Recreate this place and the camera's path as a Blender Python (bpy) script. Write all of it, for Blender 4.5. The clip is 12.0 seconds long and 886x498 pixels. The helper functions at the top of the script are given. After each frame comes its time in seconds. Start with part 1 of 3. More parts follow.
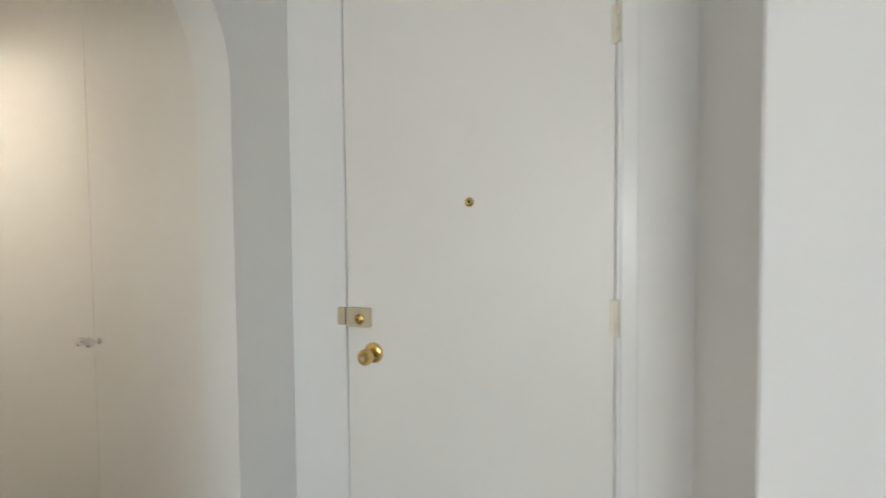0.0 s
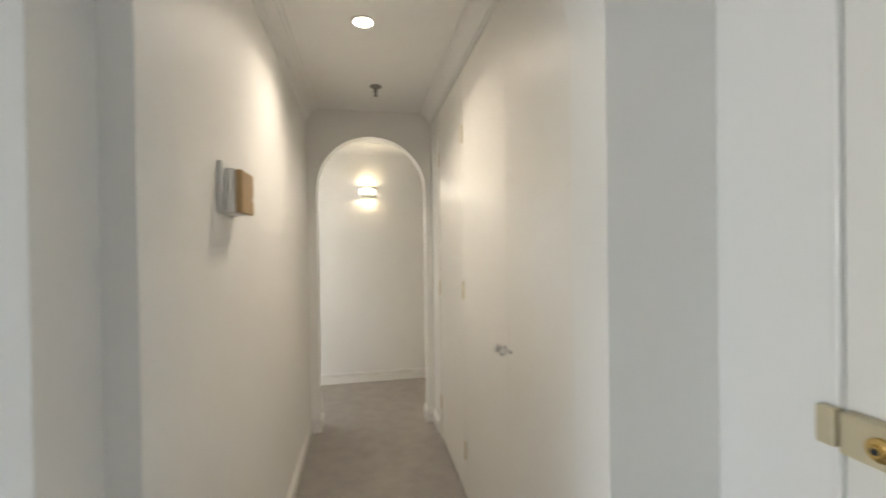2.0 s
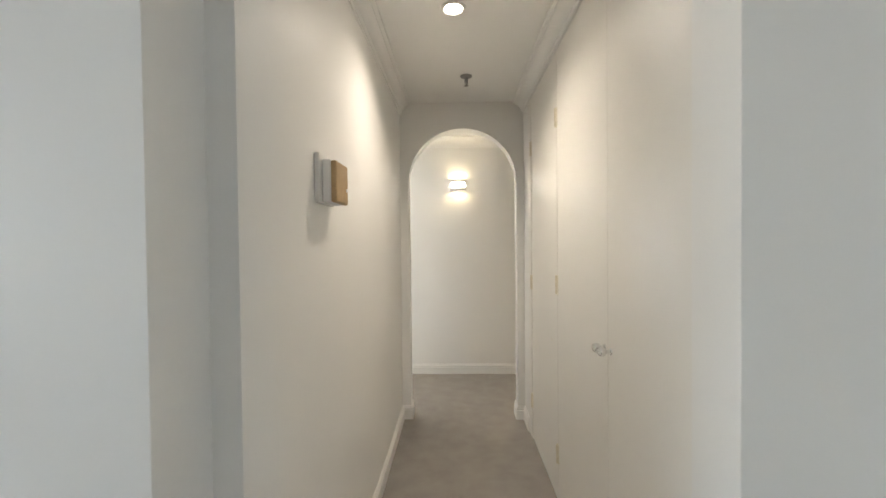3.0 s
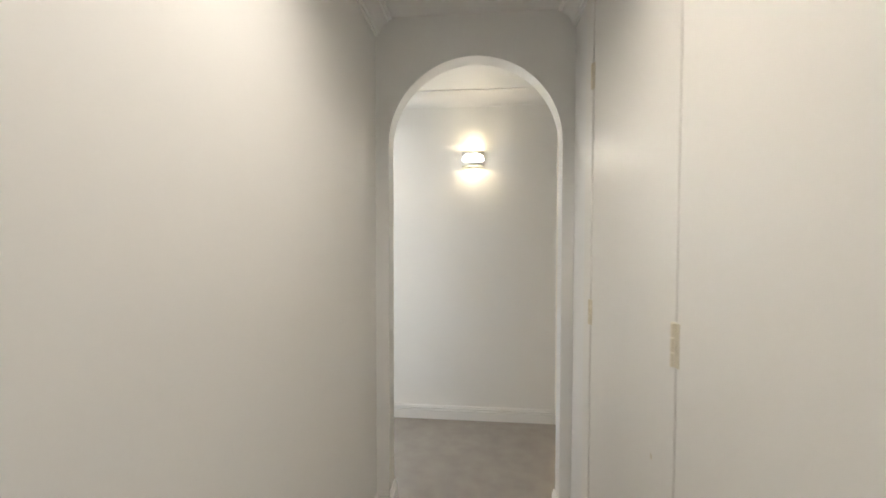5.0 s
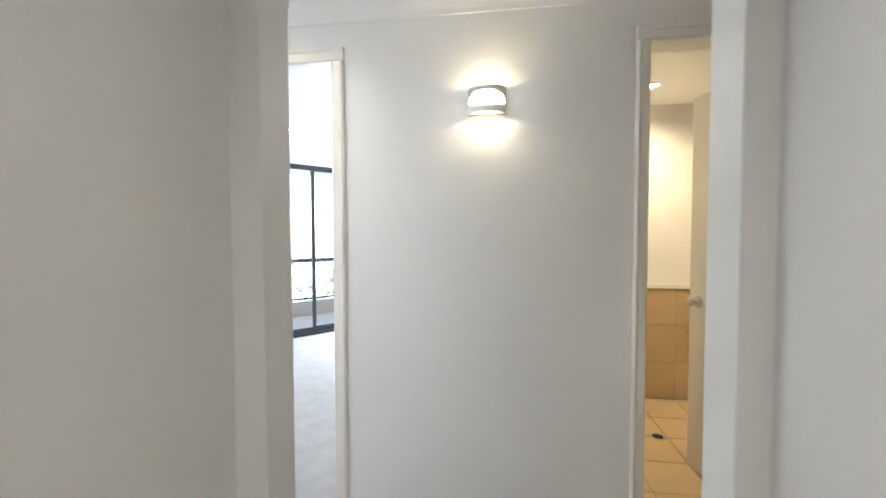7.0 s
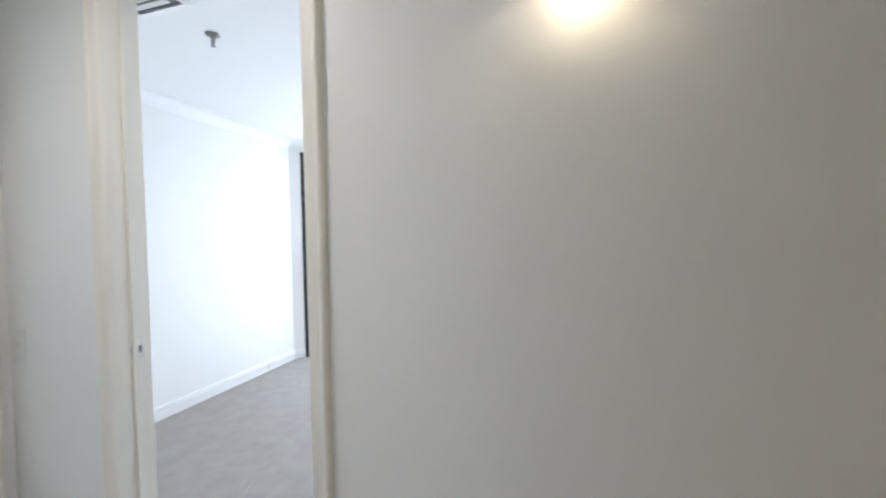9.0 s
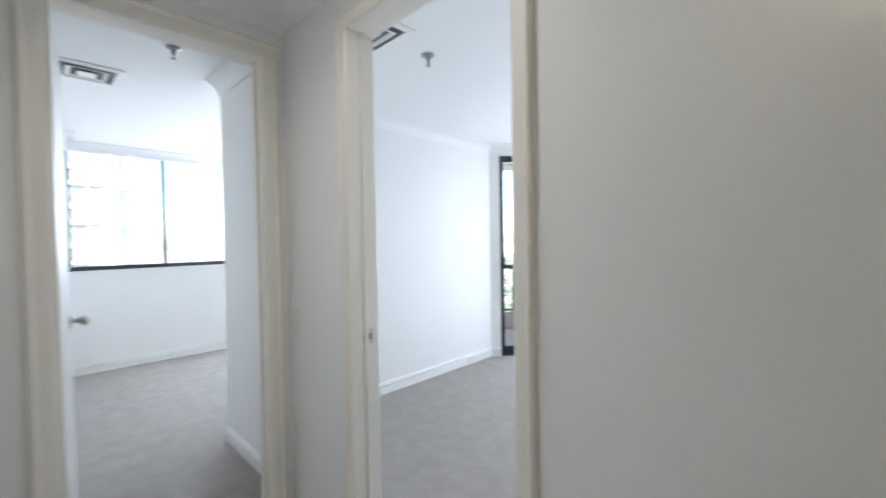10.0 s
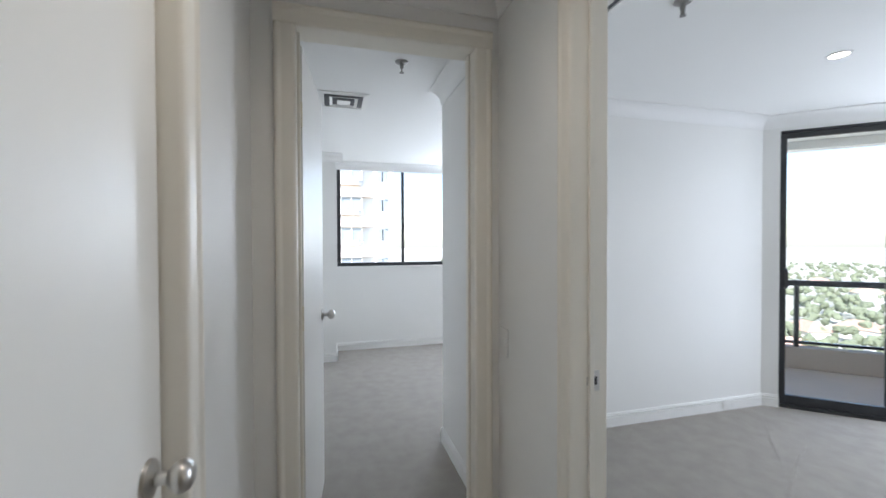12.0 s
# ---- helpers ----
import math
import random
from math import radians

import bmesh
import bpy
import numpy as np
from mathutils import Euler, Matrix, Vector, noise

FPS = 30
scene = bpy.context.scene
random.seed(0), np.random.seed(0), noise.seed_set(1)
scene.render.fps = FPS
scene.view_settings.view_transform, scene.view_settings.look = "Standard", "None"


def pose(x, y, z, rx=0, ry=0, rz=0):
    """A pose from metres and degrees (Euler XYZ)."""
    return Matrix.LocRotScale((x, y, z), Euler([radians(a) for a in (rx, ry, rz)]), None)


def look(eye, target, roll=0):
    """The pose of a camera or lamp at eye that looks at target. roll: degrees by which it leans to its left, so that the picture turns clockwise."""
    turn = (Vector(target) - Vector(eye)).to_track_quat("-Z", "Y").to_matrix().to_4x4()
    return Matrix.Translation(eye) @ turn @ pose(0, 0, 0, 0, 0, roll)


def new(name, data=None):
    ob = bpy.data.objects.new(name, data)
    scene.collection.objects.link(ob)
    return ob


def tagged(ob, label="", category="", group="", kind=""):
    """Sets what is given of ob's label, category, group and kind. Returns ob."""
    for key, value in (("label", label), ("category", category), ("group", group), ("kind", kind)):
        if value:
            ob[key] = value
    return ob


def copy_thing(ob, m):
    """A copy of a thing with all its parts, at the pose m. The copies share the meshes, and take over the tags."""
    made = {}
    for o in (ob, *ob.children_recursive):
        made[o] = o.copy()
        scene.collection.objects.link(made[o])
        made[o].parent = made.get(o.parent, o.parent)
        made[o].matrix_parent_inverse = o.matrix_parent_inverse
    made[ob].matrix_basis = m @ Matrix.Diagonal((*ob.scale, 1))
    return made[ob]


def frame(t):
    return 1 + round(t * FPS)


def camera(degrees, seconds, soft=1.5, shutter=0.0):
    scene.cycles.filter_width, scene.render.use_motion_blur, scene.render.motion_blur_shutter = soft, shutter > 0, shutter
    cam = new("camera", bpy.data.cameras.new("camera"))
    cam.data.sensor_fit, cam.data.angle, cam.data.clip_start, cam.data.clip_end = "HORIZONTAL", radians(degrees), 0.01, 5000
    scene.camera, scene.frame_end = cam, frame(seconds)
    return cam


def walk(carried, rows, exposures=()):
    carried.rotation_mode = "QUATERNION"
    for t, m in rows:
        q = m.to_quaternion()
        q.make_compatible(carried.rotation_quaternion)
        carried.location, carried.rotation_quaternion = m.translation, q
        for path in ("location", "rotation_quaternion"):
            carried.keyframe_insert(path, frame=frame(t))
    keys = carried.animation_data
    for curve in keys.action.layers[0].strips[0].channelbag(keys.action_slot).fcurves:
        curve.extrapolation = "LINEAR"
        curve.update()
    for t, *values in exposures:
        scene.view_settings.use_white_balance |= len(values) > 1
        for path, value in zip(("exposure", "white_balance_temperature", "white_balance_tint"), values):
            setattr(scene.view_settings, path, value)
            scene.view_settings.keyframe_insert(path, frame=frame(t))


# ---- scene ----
cam = camera(95.4, 12.0, shutter=0.5)
PATH = [
    (0, (-0.023, -3.293, 1.321), (1.872, -2.657, 1.257), -0.5),
    (0.5, (0.166, -3.233, 1.334), (1.908, -2.254, 1.264), -0.9),
    (1, (0.3, -3.111, 1.336), (1.778, -1.765, 1.283), -1.0),
    (1.5, (0.399, -3.054, 1.344), (1.341, -1.29, 1.317), -1.0),
    (2, (0.431, -3.046, 1.34), (0.813, -1.083, 1.325), -0.8),
    (2.5, (0.427, -3.043, 1.33), (0.493, -1.044, 1.314), -0.8),
    (3, (0.442, -2.994, 1.321), (0.377, -0.995, 1.287), -0.6),
    (3.2, (0.452, -2.937, 1.318), (0.363, -0.939, 1.276), -0.6),
    (4.8, (0.530, -1.992, 1.334), (0.344, -0.002, 1.279), 0.0),
    (5, (0.533, -1.87, 1.332), (0.339, 0.12, 1.272), 0.1),
    (5.5, (0.527, -1.571, 1.323), (0.317, 0.417, 1.272), 0.1),
    (6, (0.557, -1.259, 1.344), (0.333, 0.728, 1.282), 0.1),
    (6.5, (0.537, -0.976, 1.341), (0.292, 1.007, 1.266), 0.0),
    (8.3, (0.499, -0.045, 1.329), (0.107, 1.915, 1.26), -0.6),
    (8.5, (0.48, 0.011, 1.32), (0.072, 1.968, 1.251), -0.7),
    (9, (0.433, 0.146, 1.303), (-0.173, 2.051, 1.238), -1.0),
    (9.5, (0.368, 0.223, 1.309), (-0.632, 1.954, 1.255), -0.9),
    (10, (0.353, 0.206, 1.312), (-1.051, 1.630, 1.267), -0.9),
    (10.5, (0.363, 0.194, 1.333), (-1.308, 1.293, 1.293), -0.7),
    (11, (0.343, 0.222, 1.335), (-1.476, 1.052, 1.304), -0.5),
    (11.5, (0.241, 0.282, 1.335), (-1.649, 0.934, 1.303), -0.2),
    (12, (0.07, 0.372, 1.348), (-1.858, 0.901, 1.316), -0.2),
]
walk(cam, [(t, look(eye, target, roll)) for t, eye, target, roll in PATH],
     exposures=[(0, 2.5, 6600, 12), (3.2, 2.65, 6450, 12), (5.5, 2.6, 6000, 12), (6.7, 2.6, 5750, 12), (8.3, 2.02, 5650, 13), (9.5, 1.98, 5800, 12), (10.5, 1.34, 5750, 12), (12, 1.2, 6000, 13)])

# ---- light ----
world = bpy.data.worlds.new("sky")
scene.world = world
world.use_nodes = True
wn = world.node_tree
sky = wn.nodes.new("ShaderNodeTexSky")
sky.sky_type, sky.sun_disc = "NISHITA", False
sky.sun_elevation, sky.sun_rotation = radians(48), radians(125)
wn.links.new(sky.outputs[0], wn.nodes["Background"].inputs[0])
wn.nodes["Background"].inputs[1].default_value = 0.15


NORTH = 0.085    # how far the lobby and the rooms behind it lie beyond the hall's own grid


def lamp(name, kind, m, energy, color, **settings):
    data = bpy.data.lights.new(name, kind)
    data.energy, data.color = energy, color
    for key, value in settings.items():
        if key == "size":
            data.size = value
        elif key == "size_y":
            data.shape, data.size_y = "RECTANGLE", value
        elif key == "radius":
            data.shadow_soft_size = value
        elif key == "angle":
            data.angle = value
        elif key == "spot":
            data.spot_size, data.spot_blend = radians(value), 0.9
        elif key == "spread":
            data.spread = radians(value)
    ob = new(name, data)
    if kind != "SUN" and m.translation.y > 0.2:
        m = Matrix.Translation((0, NORTH, 0)) @ m
    ob.matrix_world = m
    return ob


WARM, DAY = (1.0, 0.89, 0.74), (0.86, 0.93, 1.0)
lamp("sun", "SUN", look((6, -7, 9), (0, 0, 0)), 5.0, (1.0, 0.95, 0.87), angle=radians(0.5))
# sky light in the openings of the windows
lamp("balcony_daylight", "AREA", look((-1.38, 4.765, 1.15), (0.0, 2.0, 1.1)), 22, DAY, size=0.8, size_y=2.0)
lamp("bedroom_daylight", "AREA", look((-5.07, 2.45, 1.7), (-1.5, 0.8, 1.4)), 19, DAY, size=0.95, size_y=1.15)
lamp("living_daylight", "AREA", look((-5.6, -4.6, 1.45), (0, -4.2, 1.3)), 11, DAY, size=3.0, size_y=1.9)
# lamps that the place has
lamp("hall_downlight_lamp", "SPOT", look((0.44, -1.20, 2.335), (0.44, -1.20, 0)), 7.5, WARM, spot=146, radius=0.06)
lamp("lobby_downlight_lamp", "SPOT", look((-0.55, 0.46, 2.335), (-0.55, 0.46, 0)), 6.0, WARM, spot=160, radius=0.06)
lamp("bedroom_downlight_lamp", "SPOT", look((-1.47, 2.92, 2.335), (-1.47, 2.92, 0)), 3, WARM, spot=140, radius=0.04)
lamp("bathroom_downlight_lamp", "SPOT", look((1.55, 2.2, 2.335), (1.55, 2.2, 0)), 16, (1.0, 0.76, 0.42), spot=160, radius=0.05)
for name, z in (("sconce_up_lamp", 1.906), ("sconce_down_lamp", 1.854)):
    lamp(name, "POINT", look((0.466, 0.897, z), (0.466, 0.897, 0)), 0.26, (1.0, 0.80, 0.50), radius=0.006)



# ---- materials ----
def material(name, color, rough=0.6, metal=0.0, grain=0.0, grain_scale=200.0, stain=0.0, stain_scale=3.0,
             bump=0.0, bump_scale=60.0, coat=0.0, dark=None, per_piece=0.0):
    mat = bpy.data.materials.new(name)
    mat.use_nodes = True
    nt = mat.node_tree
    bs = nt.nodes["Principled BSDF"]
    bs.inputs["Roughness"].default_value, bs.inputs["Metallic"].default_value = rough, metal
    bs.inputs["Coat Weight"].default_value = coat
    bs.inputs["Coat Roughness"].default_value = 0.15
    co = nt.nodes.new("ShaderNodeTexCoord")
    dark = dark or tuple(c * 0.72 for c in color)

    def noisy(scale, detail=4.0):
        n = nt.nodes.new("ShaderNodeTexNoise")
        n.inputs["Scale"].default_value, n.inputs["Detail"].default_value = scale, detail
        nt.links.new(co.outputs["Object"], n.inputs["Vector"])
        return n.outputs["Fac"]

    def mixed(fac, amount, a, b):
        r = nt.nodes.new("ShaderNodeMapRange")
        r.inputs[1].default_value, r.inputs[2].default_value = 0.35, 0.68
        r.inputs[4].default_value = amount
        nt.links.new(fac, r.inputs[0])
        m = nt.nodes.new("ShaderNodeMix")
        m.data_type = "RGBA"
        nt.links.new(r.outputs[0], m.inputs[0])
        for value, socket in ((a, m.inputs[6]), (b, m.inputs[7])):
            if isinstance(value, tuple):
                socket.default_value = (*value, 1)
            else:
                nt.links.new(value, socket)
        return m.outputs[2]

    out = color
    if stain:
        out = mixed(noisy(stain_scale), stain, out, dark)
    if grain:
        out = mixed(noisy(grain_scale, 2.0), grain, out, dark)
    if per_piece:
        info = nt.nodes.new("ShaderNodeObjectInfo")
        out = mixed(info.outputs["Random"], per_piece, out, dark)
    if isinstance(out, tuple):
        bs.inputs["Base Color"].default_value = (*out, 1)
    else:
        nt.links.new(out, bs.inputs["Base Color"])
    if bump:
        b = nt.nodes.new("ShaderNodeBump")
        b.inputs["Strength"].default_value, b.inputs["Distance"].default_value = bump, 0.004
        nt.links.new(noisy(bump_scale, 6.0), b.inputs["Height"])
        nt.links.new(b.outputs[0], bs.inputs["Normal"])
    if stain:
        r = nt.nodes.new("ShaderNodeMapRange")
        r.inputs[3].default_value, r.inputs[4].default_value = max(rough - 0.02, 0.05), min(rough + 0.06, 1)
        nt.links.new(noisy(stain_scale * 2.3), r.inputs[0])
        nt.links.new(r.outputs[0], bs.inputs["Roughness"])
    return mat


def glowing(name, color, strength):
    mat = bpy.data.materials.new(name)
    mat.use_nodes = True
    bs = mat.node_tree.nodes["Principled BSDF"]
    bs.inputs["Base Color"].default_value = (0.8, 0.8, 0.8, 1)
    bs.inputs["Emission Color"].default_value, bs.inputs["Emission Strength"].default_value = (*color, 1), strength
    return mat


PAINT = material("wall_paint", (0.86, 0.85, 0.82), 0.5, stain=0.10, stain_scale=1.3, grain=0.03, bump=0.05, bump_scale=90)
CEIL = material("ceiling_paint", (0.88, 0.875, 0.855), 0.7, stain=0.06, stain_scale=1.0, bump=0.04, bump_scale=120)
TRIM = material("trim_enamel", (0.86, 0.85, 0.82), 0.28, stain=0.08, stain_scale=4, bump=0.03, bump_scale=30)
DOORP = material("door_enamel", (0.85, 0.83, 0.78), 0.38, stain=0.08, stain_scale=2, bump=0.05, bump_scale=25)
CREAM = material("cream_enamel", (0.86, 0.82, 0.735), 0.36, stain=0.015, stain_scale=1.2, bump=0.01, bump_scale=60)
CARPET = material("carpet", (0.40, 0.37, 0.332), 0.95, grain=0.5, grain_scale=260, stain=0.4, stain_scale=9.0, bump=1.0, bump_scale=200,
                  dark=(0.25, 0.23, 0.21))
BRASS = material("polished_brass", (0.78, 0.56, 0.22), 0.22, 1.0, stain=0.3, stain_scale=30)
HINGE = material("painted_hinge", (0.80, 0.74, 0.60), 0.35, 0.1, stain=0.25, stain_scale=25)
DULL = material("painted_brass", (0.66, 0.58, 0.40), 0.42, 0.35, stain=0.25, stain_scale=25)
STEEL = material("satin_nickel", (0.62, 0.60, 0.57), 0.28, 1.0, stain=0.2, stain_scale=40)
CHROME = material("chrome", (0.80, 0.80, 0.80), 0.12, 1.0)
# dark grey puts the shade inside the vent slots into the colour
SLOT_SHADE = material("vent_slot_shade", (0.17, 0.17, 0.18), 0.7)
SPRINK = material("sprinkler_metal", (0.30, 0.29, 0.28), 0.38, 0.9, stain=0.2, stain_scale=60)
# near-black as painted shade for keyhole, latch hole and drain; also the viewer's lens
DARK = material("hole_shade_and_lens", (0.03, 0.03, 0.03), 0.7)
BLACK = material("dark_aluminium", (0.035, 0.036, 0.038), 0.42, 0.3, stain=0.2, stain_scale=12)
PLASTIC = material("white_plastic", (0.82, 0.81, 0.78), 0.35, stain=0.05, stain_scale=8)
OAK = material("speaker_wood", (0.52, 0.35, 0.17), 0.5, grain=0.4, grain_scale=60, stain=0.3, stain_scale=9)
RENDERED = material("cement_render", (0.47, 0.40, 0.34), 0.85, stain=0.35, stain_scale=1.5, grain=0.2, grain_scale=80, bump=0.3)
STUCCO = material("pale_stucco", (0.84, 0.82, 0.78), 0.85, stain=0.2, stain_scale=0.4, grain=0.08, grain_scale=20)
SOFFIT = material("brick_soffit", (0.56, 0.43, 0.32), 0.85, stain=0.25, stain_scale=1)
PANE = material("far_window_pane", (0.34, 0.38, 0.41), 0.12, stain=0.3, stain_scale=1)
TILE = material("beige_tile", (0.62, 0.46, 0.26), 0.28, stain=0.25, stain_scale=5, grain=0.12, grain_scale=60, per_piece=0.3)
GROUT = material("grout", (0.55, 0.46, 0.34), 0.8, stain=0.2)
PAPER = material("toilet_paper", (0.85, 0.84, 0.82), 0.9, bump=0.3, bump_scale=150)
LEAF = material("foliage", (0.20, 0.22, 0.14), 0.8, grain=0.5, grain_scale=0.6, stain=0.5, stain_scale=0.12, dark=(0.12, 0.14, 0.085))
BARK = material("bark", (0.16, 0.11, 0.07), 0.9, stain=0.3)
GROUND = material("suburb_ground", (0.55, 0.53, 0.49), 0.9, stain=0.5, stain_scale=0.05, grain=0.3, grain_scale=0.6, dark=(0.20, 0.22, 0.14))
ROOFS = material("tiled_roof", (0.50, 0.33, 0.25), 0.8, stain=0.3, stain_scale=0.5, per_piece=0.5)
LIT = glowing("lamp_glow", (1.0, 0.90, 0.74), 8.0)
GLASS = bpy.data.materials.new("window_glass")
GLASS.use_nodes = True
_g = GLASS.node_tree.nodes["Principled BSDF"]
_g.inputs["Transmission Weight"].default_value, _g.inputs["Roughness"].default_value = 1.0, 0.0
_g.inputs["IOR"].default_value, _g.inputs["Base Color"].default_value = 1.3, (0.97, 0.99, 0.985, 1)


# ---- mesh helpers ----
def box(bm, a, b, bevel=0.0):
    lo, hi = [min(p, q) for p, q in zip(a, b)], [max(p, q) for p, q in zip(a, b)]
    size = [q - p for p, q in zip(lo, hi)]
    m = Matrix.Translation([(p + q) / 2 for p, q in zip(lo, hi)]) @ Matrix.Diagonal((*size, 1))
    made = bmesh.ops.create_cube(bm, size=1, matrix=m)["verts"]
    if bevel:
        edges = list({e for v in made for e in v.link_edges})
        bmesh.ops.bevel(bm, geom=edges, offset=min(bevel, min(size) * 0.45), segments=2, affect="EDGES", profile=0.5)
    return bm


def sweep(bm, profile, p0, p1, out, up):
    p0, p1, out, up = Vector(p0), Vector(p1), Vector(out), Vector(up)
    rings = [[bm.verts.new(p + out * u + up * v) for u, v in profile] for p in (p0, p1)]
    n = len(profile)
    for i in range(n):
        j = (i + 1) % n
        bm.faces.new((rings[0][i], rings[0][j], rings[1][j], rings[1][i]))
    bm.faces.new(rings[0][::-1])
    bm.faces.new(rings[1])
    return bm


def lathe(bm, profile, m, steps=24):
    """A turned shape: (radius, height) pairs round the z axis of m."""
    rings = []
    for r, h in profile:
        if r < 1e-6:
            rings.append([bm.verts.new(m @ Vector((0, 0, h)))])
        else:
            rings.append([bm.verts.new(m @ Vector((r * math.cos(a), r * math.sin(a), h)))
                          for a in (2 * math.pi * k / steps for k in range(steps))])
    for a, b in zip(rings, rings[1:]):
        for k in range(steps):
            q = (k + 1) % steps
            quad = [a[k % len(a)], a[q % len(a)], b[q % len(b)], b[k % len(b)]]
            quad = list(dict.fromkeys(quad))
            if len(quad) > 2:
                bm.faces.new(quad)
    return bm


def finish(name, bm, mat, smooth=False):
    bmesh.ops.recalc_face_normals(bm, faces=bm.faces)
    me = bpy.data.meshes.new(name)
    bm.to_mesh(me)
    bm.free()
    me.materials.append(mat)
    if smooth:
        for p in me.polygons:
            p.use_smooth = True
        me.set_sharp_from_angle(angle=radians(35))
    return me


def part(name, bm, mat, parent, label="", smooth=False):
    ob = new(name, finish(name, bm, mat, smooth))
    ob.parent = parent
    if label:
        tagged(ob, label)
    return ob


def thing(name, label, category, at=(0, 0, 0), turn=(0, 0, 0), group="", kind=""):
    ob = new(name)
    ob.empty_display_size = 0.05
    if at[1] > 0.2 or at[0] < -0.2:
        at = (at[0], at[1] + NORTH, at[2])
    ob.matrix_basis = pose(*at, *turn)
    return tagged(ob, label, category, group, kind)


def solid(name, bm, mat, label, category, kind="structure", smooth=False):
    return tagged(new(name, finish(name, bm, mat, smooth)), label, category, kind=kind)


def B():
    return bmesh.new()


# ---- plan ----
CEILING = 2.35
X_R = 0.944           # closet wall of the hall
X_DOOR = 1.125        # wall with the entry door
Y_A0, Y_A1 = 0.0, 0.10    # far arch wall
Y_E0, Y_E1 = -2.36, -2.23  # entry arch wall
Y_P, Y_P1 = 0.95, 1.06    # lobby's far wall
X_D2, X_D2B = -1.474, -1.58   # wall with the second bedroom's door
X_L = -2.43           # bedroom wall beside the balcony door
Y_BAL = 3.69
X_WIN = -5.12
DOOR_TOP = 2.095
# the balcony wall stands at an angle: it turns about the corner beside it
ANGLED = Matrix.Translation((X_L, Y_BAL + NORTH, 0)) @ pose(0, 0, 0, 0, 0, 48) @ Matrix.Translation((-X_L, -Y_BAL, 0))


def wall(name, boxes, label, mat=PAINT):
    bm = B()
    for a, b in boxes:
        box(bm, a, b)
    ob = solid(name, bm, mat, label, "ceiling" if name == "ceiling" else "wall")
    if name not in ("ceiling", "wall_hall_west", "wall_hall_east", "wall_entry", "wall_foyer_nib", "wall_living", "wall_lobby_east"):
        ob.location.y = NORTH
    return ob


def arch_wall(name, x0, x1, xa, xb, spring, y0, y1, label, steps=40):
    """A wall across the hall with a round-headed opening from xa to xb."""
    bm = B()
    cx, r = (xa + xb) / 2, (xb - xa) / 2
    curve = [(xa, 0.0)] + [(cx - r * math.cos(math.pi * k / steps), spring + r * math.sin(math.pi * k / steps)) for k in range(steps + 1)] + [(xb, 0.0)]
    rows = []
    for x, z in curve:
        rows.append([bm.verts.new((x, y, z)) for y in (y0, y1)])
    tops = [[bm.verts.new((x, y, CEILING)) for y in (y0, y1)] for x, z in curve]
    for i in range(len(curve) - 1):
        if 0 < i < len(curve) - 2:
            bm.faces.new((rows[i][0], rows[i][1], rows[i + 1][1], rows[i + 1][0]))
            for s in (0, 1):
                bm.faces.new((rows[i][s], rows[i + 1][s], tops[i + 1][s], tops[i][s]))
    bmesh.ops.remove_doubles(bm, verts=bm.verts, dist=1e-5)
    box(bm, (x0, y0, 0), (xa, y1, CEILING))
    box(bm, (xb, y0, 0), (x1, y1, CEILING))
    return solid(name, bm, PAINT, label, "wall", smooth=True)


# floor and ceiling
bm = B()
bmesh.ops.create_grid(bm, x_segments=40, y_segments=50, size=0.5, matrix=Matrix.Translation((-2.0, -1.5375, 0)) @ Matrix.Diagonal((8.0, 10.625, 1, 1)))
floor_ob = solid("floor", bm, CARPET, "beige-grey cut pile carpet with worn soft stains", "carpet")
wall("ceiling", [((-5.6, -7.0, CEILING), (2.7, 3.775, CEILING + 0.15))], "smooth white painted plaster ceiling", CEIL)

# entry foyer and hall
arch_wall("wall_entry_arch", 0.045, X_DOOR + 0.2, 0.095, 0.88, 1.76, Y_E0, Y_E1, "cream plaster wall with a round arched opening")
arch_wall("wall_lobby_arch", -0.12, 2.0, 0.094, 0.891, 1.760, Y_A0, Y_A1, "white plaster wall with a round arched opening to the lobby")
wall("wall_hall_west", [((-0.12, Y_E1, 0), (0.032, Y_A0, CEILING)), ((-5.6, -2.49, 0), (0.045, -2.36, CEILING)), ((-0.12, -2.36, 0), (0.045, Y_E1, CEILING))],
     "smooth cream painted hall wall")
wall("wall_hall_east", [((X_R, -0.205, 0), (X_R + 0.12, Y_A0, CEILING)), ((X_R, Y_E1, 2.262), (X_R + 0.12, -0.205, CEILING)),
                        ((X_R + 0.75, Y_E1, 0), (X_R + 0.85, Y_A0, CEILING))], "cream painted wall over the hall closet doors")
D_L, D_R, D_T = -2.565, -3.395, 2.10
wall("wall_entry", [((X_DOOR, D_L, 0), (X_DOOR + 0.14, Y_E0, CEILING)), ((X_DOOR, -3.571, 0), (X_DOOR + 0.14, D_R, CEILING)),
                    ((X_DOOR, D_R, D_T), (X_DOOR + 0.14, D_L, CEILING)), ((X_DOOR + 0.3, -3.8, 0), (X_DOOR + 0.4, Y_E0, CEILING))],
     "white painted wall round the entry door")
wall("wall_foyer_nib", [((0.75, -3.71, 0), (X_DOOR + 0.14, -3.571, CEILING)), ((0.93, -7.0, 0), (1.1, -3.71, CEILING))], "white painted nib wall beside the entry door")
